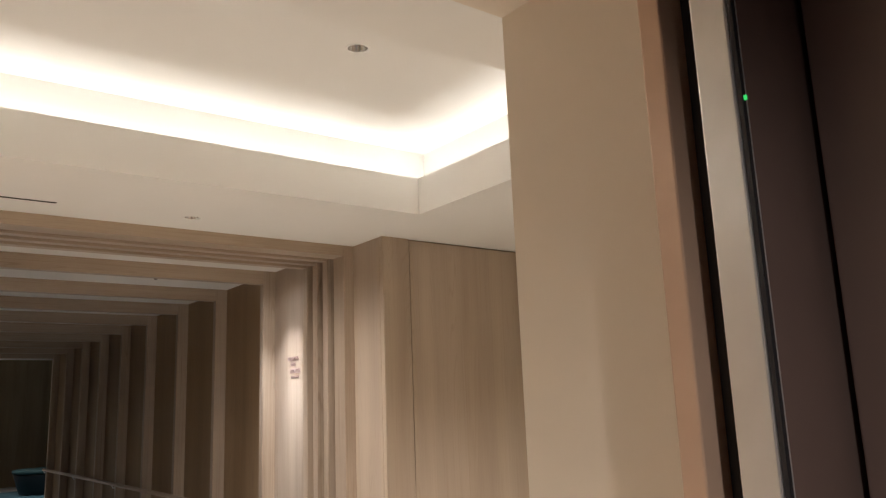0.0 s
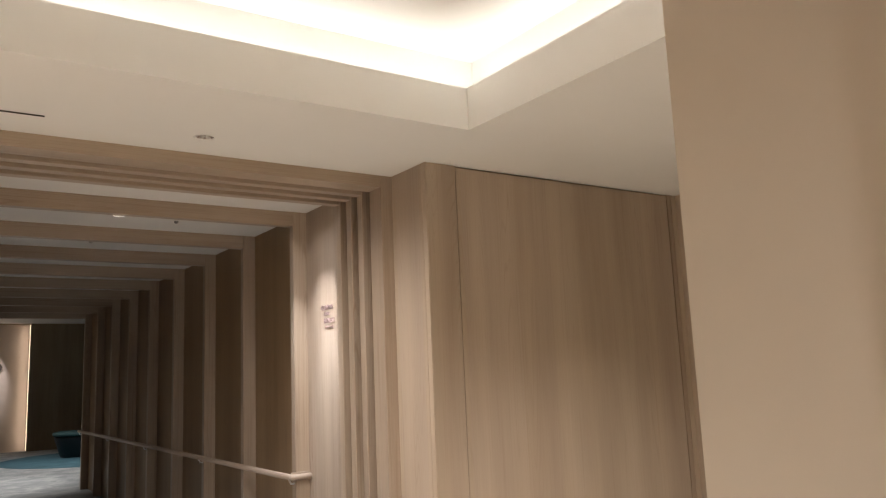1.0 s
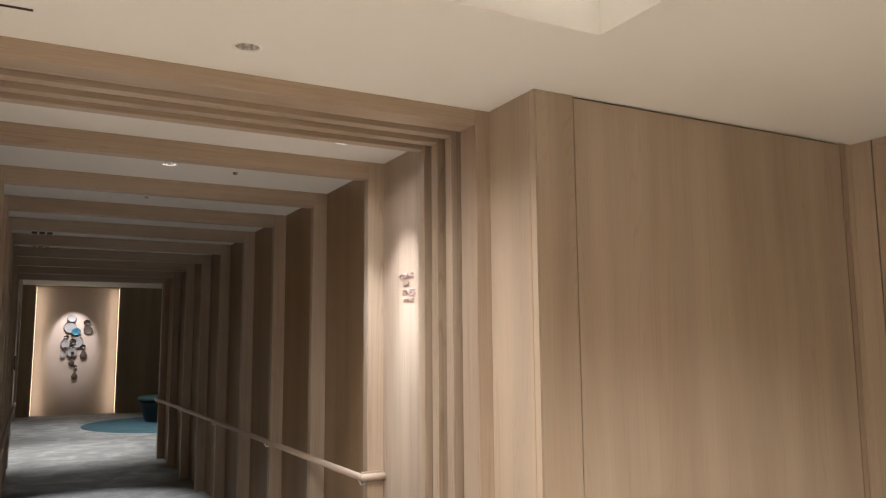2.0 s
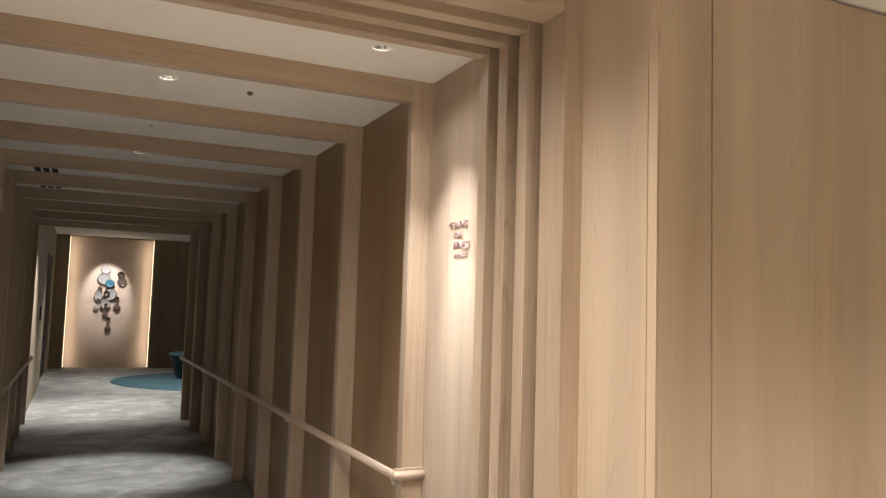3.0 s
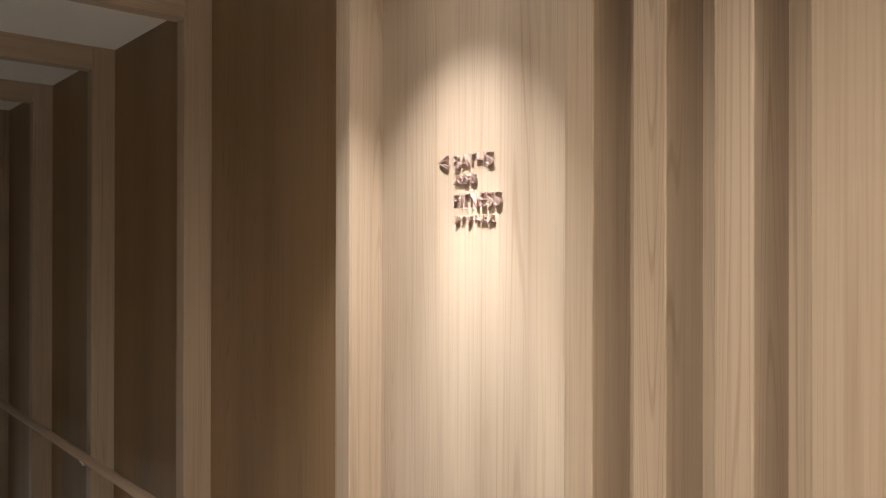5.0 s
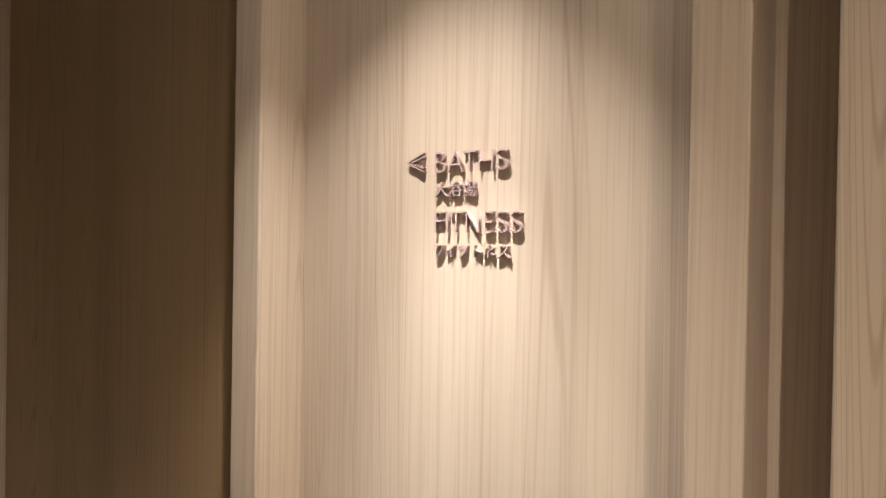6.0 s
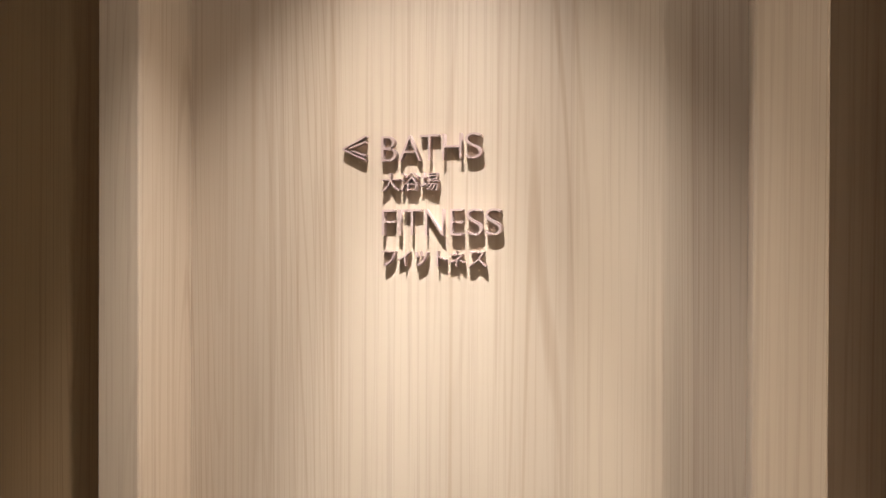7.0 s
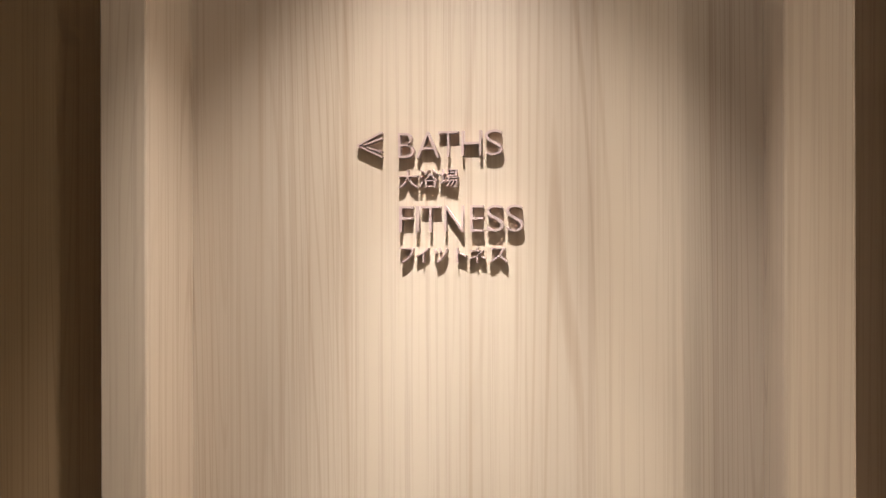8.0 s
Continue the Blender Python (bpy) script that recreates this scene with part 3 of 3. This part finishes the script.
structure("wall_hall_end", boxes(((0.2, HALLY, 0), (NX0, HALLY + 0.35, 3.3)), ((NX1, HALLY, 0), (6.8, HALLY + 0.35, 3.3)), ((NX0, HALLY, NZ), (NX1, HALLY + 0.35, 3.3)), ((NX0 - 0.1, HALLY + 0.28, 0), (NX1 + 0.1, HALLY + 0.4, 3.3))), oak_hall,
          "dark oak end wall with a glowing niche", "wall")
structure("niche_back", boxes(((NX0, HALLY + 0.20, 0.0), (NX1, HALLY + 0.275, NZ))), niche_plaster, "smooth rose-beige back of the lit niche", "niche")
structure("wall_hall_near", boxes(((RX + 0.15, ENDY - 0.15, 0), (6.8, ENDY, 3.3)), ((LX - 0.2, ENDY - 0.05, ZC + 0.09), (RX + 0.16, ENDY, 3.3))), oak_hall, "oak wall round the corridor's far mouth", "wall")
structure("wall_hall_right", boxes(((6.6, ENDY, 0), (6.8, HALLY + 0.3, 3.3))), oak_hall, "oak side wall of the hall", "wall")
structure("ceiling_hall", boxes(((-0.2, ENDY - 0.1, HALLZ), (6.8, HALLY + 0.4, HALLZ + 0.1))), white, "white ceiling of the hall", "ceiling")
for x in (NX0 + 0.006, NX1 - 0.006):
    structure("niche_strip", boxes(((x - 0.005, HALLY + 0.010, 0.02), (x + 0.005, HALLY + 0.03, NZ - 0.01))), led_face, "warm light strip along the niche's edge", "light strip")

rug = tagged(part("round_rug", lathe([(0, 0.014), (2.0, 0.014), (2.05, 0.008), (2.06, 0.0), (0, 0.0)], 96, (3.45, 17.9, 0.0)), teal, None, "", False), "large round teal rug on grey carpet", "rug")
pouf = thing("ottoman", (3.08, 18.5, 0.014), "low round dark teal ottoman standing on the rug", "ottoman")
part("base", lathe([(0, 0.0), (0.40, 0.0), (0.43, 0.02), (0.55, 0.40), (0.56, 0.44), (0, 0.44)], 48, (3.08, 18.5, 0.014)), black, pouf, "dark tapered base", True)
part("cushion", lathe([(0, 0.44), (0.57, 0.44), (0.585, 0.47), (0.575, 0.51), (0.52, 0.525), (0, 0.53)], 48, (3.08, 18.5, 0.014)), teal_cloth, pouf, "teal cushion", True)


# ---------------------------------------------------------------- wall piece in the niche: discs and drops on pins
pale_glaze = plain("pale_grey_glaze", (0.30, 0.29, 0.28), 0.12)
dark_glaze = plain("dark_brown_glaze", (0.035, 0.024, 0.02), 0.2)
blue_glaze = plain("sea_blue_glaze", (0.05, 0.15, 0.21), 0.15, vary=0.5, size=30.0)
tan_glaze = plain("brown_grey_glaze", (0.09, 0.068, 0.056), 0.2)
piece = thing("wall_piece", (1.33, HALLY + 0.2, 1.6), "cluster of glazed round discs and drops on the niche wall", "wall art")
BACKY = HALLY + 0.20
# centre, half width, half height, stand-off from the wall, glaze
DISCS = ((1.286, 2.282, 0.101, 0.085, 0.09, pale_glaze), (1.256, 2.072, 0.136, 0.129, 0.06, pale_glaze), (1.391, 1.974, 0.102, 0.091, 0.13, blue_glaze), (1.620, 2.194, 0.078, 0.066, 0.10, dark_glaze),
         (1.653, 2.012, 0.103, 0.098, 0.06, tan_glaze), (1.184, 1.849, 0.053, 0.039, 0.07, dark_glaze), (1.417, 1.715, 0.137, 0.138, 0.06, pale_glaze), (1.332, 1.738, 0.071, 0.065, 0.13, dark_glaze),
         (1.158, 1.667, 0.089, 0.112, 0.06, pale_glaze), (1.157, 1.576, 0.047, 0.032, 0.11, dark_glaze), (1.322, 1.478, 0.107, 0.112, 0.08, pale_glaze), (1.335, 1.459, 0.041, 0.032, 0.14, dark_glaze),
         (1.559, 1.616, 0.060, 0.046, 0.07, dark_glaze), (1.405, 1.137, 0.047, 0.032, 0.07, dark_glaze))
for x, z, rx, rz, out, mat in DISCS:
    flat = Matrix.Translation((x, BACKY - 0.6 * out, z)) @ Matrix.Diagonal((1, 1, rz / rx, 1)) @ Matrix.Rotation(radians(-90), 4, "X")
    dish = lathe([(0, 0.004), (rx * 0.55, 0.001), (rx * 0.86, -0.010), (rx * 0.95, -0.014), (rx, -0.006), (rx * 0.97, 0.010), (rx * 0.6, 0.020), (0, 0.024)], 36)
    dish.transform(flat)
    disc = part("disc", dish, mat, piece, "", True)
    if mat == pale_glaze:
        rim = lathe([(rx * 0.96, -0.013), (rx * 1.03, -0.012), (rx * 1.05, 0.004), (rx * 1.0, 0.010), (rx * 0.96, -0.013)], 36)
        rim.transform(flat)
        part("rim", rim, dark_glaze, disc, "dark rim", True)
    part("pin", tube([(x, BACKY, z), (x, BACKY - 0.6 * out + 0.004, z)], 0.006, 8), steel, piece)
for x, z, q, mat in ((1.577, 1.395, 0.084, tan_glaze), (1.126, 1.382, 0.065, pale_glaze), (1.323, 1.219, 0.065, tan_glaze), (1.399, 0.898, 0.074, tan_glaze)):
    drop = lathe([(0, -q), (q * 0.6, -q * 0.8), (q, -q * 0.1), (q * 0.85, q * 0.5), (q * 0.4, q * 1.2), (q * 0.14, q * 1.9), (0, q * 2.1)], 24)
    drop.transform(Matrix.Translation((x, BACKY - 0.032, z)) @ Matrix.Diagonal((1, 0.35, 1, 1)))
    part("drop", drop, mat, piece, "", True)
    part("pin", tube([(x, BACKY, z), (x, BACKY - 0.032, z)], 0.006, 8), steel, piece)


def vent(x, y):
    ob = thing("ceiling_vent", (x, y, ZC), "small dark slotted air vent in the white ceiling", "ceiling vent", "corridor vents")
    part("backing", boxes(((x - 0.10, y - 0.16, ZC - 0.002), (x + 0.10, y + 0.16, ZC + 0.002))), dark_gap, ob)
    for k in range(4):
        sx = x - 0.10 + k * 0.0613
        part("slat", boxes(((sx, y - 0.16, ZC - 0.010), (sx + 0.016, y + 0.16, ZC - 0.0025))), white, ob)


vent(0.47, RIB0 + PITCH * 4 - 0.20)
vent(0.47, RIB0 + PITCH * 5 - 0.20)

reader = thing("card_reader", (0.20, 15.6, 1.3), "small black card reader on the hall wall", "card reader")
part("body", boxes(((0.2045, 15.53, 1.20), (0.225, 15.67, 1.44)), bevel=0.006), black, reader)
part("plate", boxes(((0.2002, 15.52, 1.18), (0.2045, 15.68, 1.46)), bevel=0.001), steel, reader)
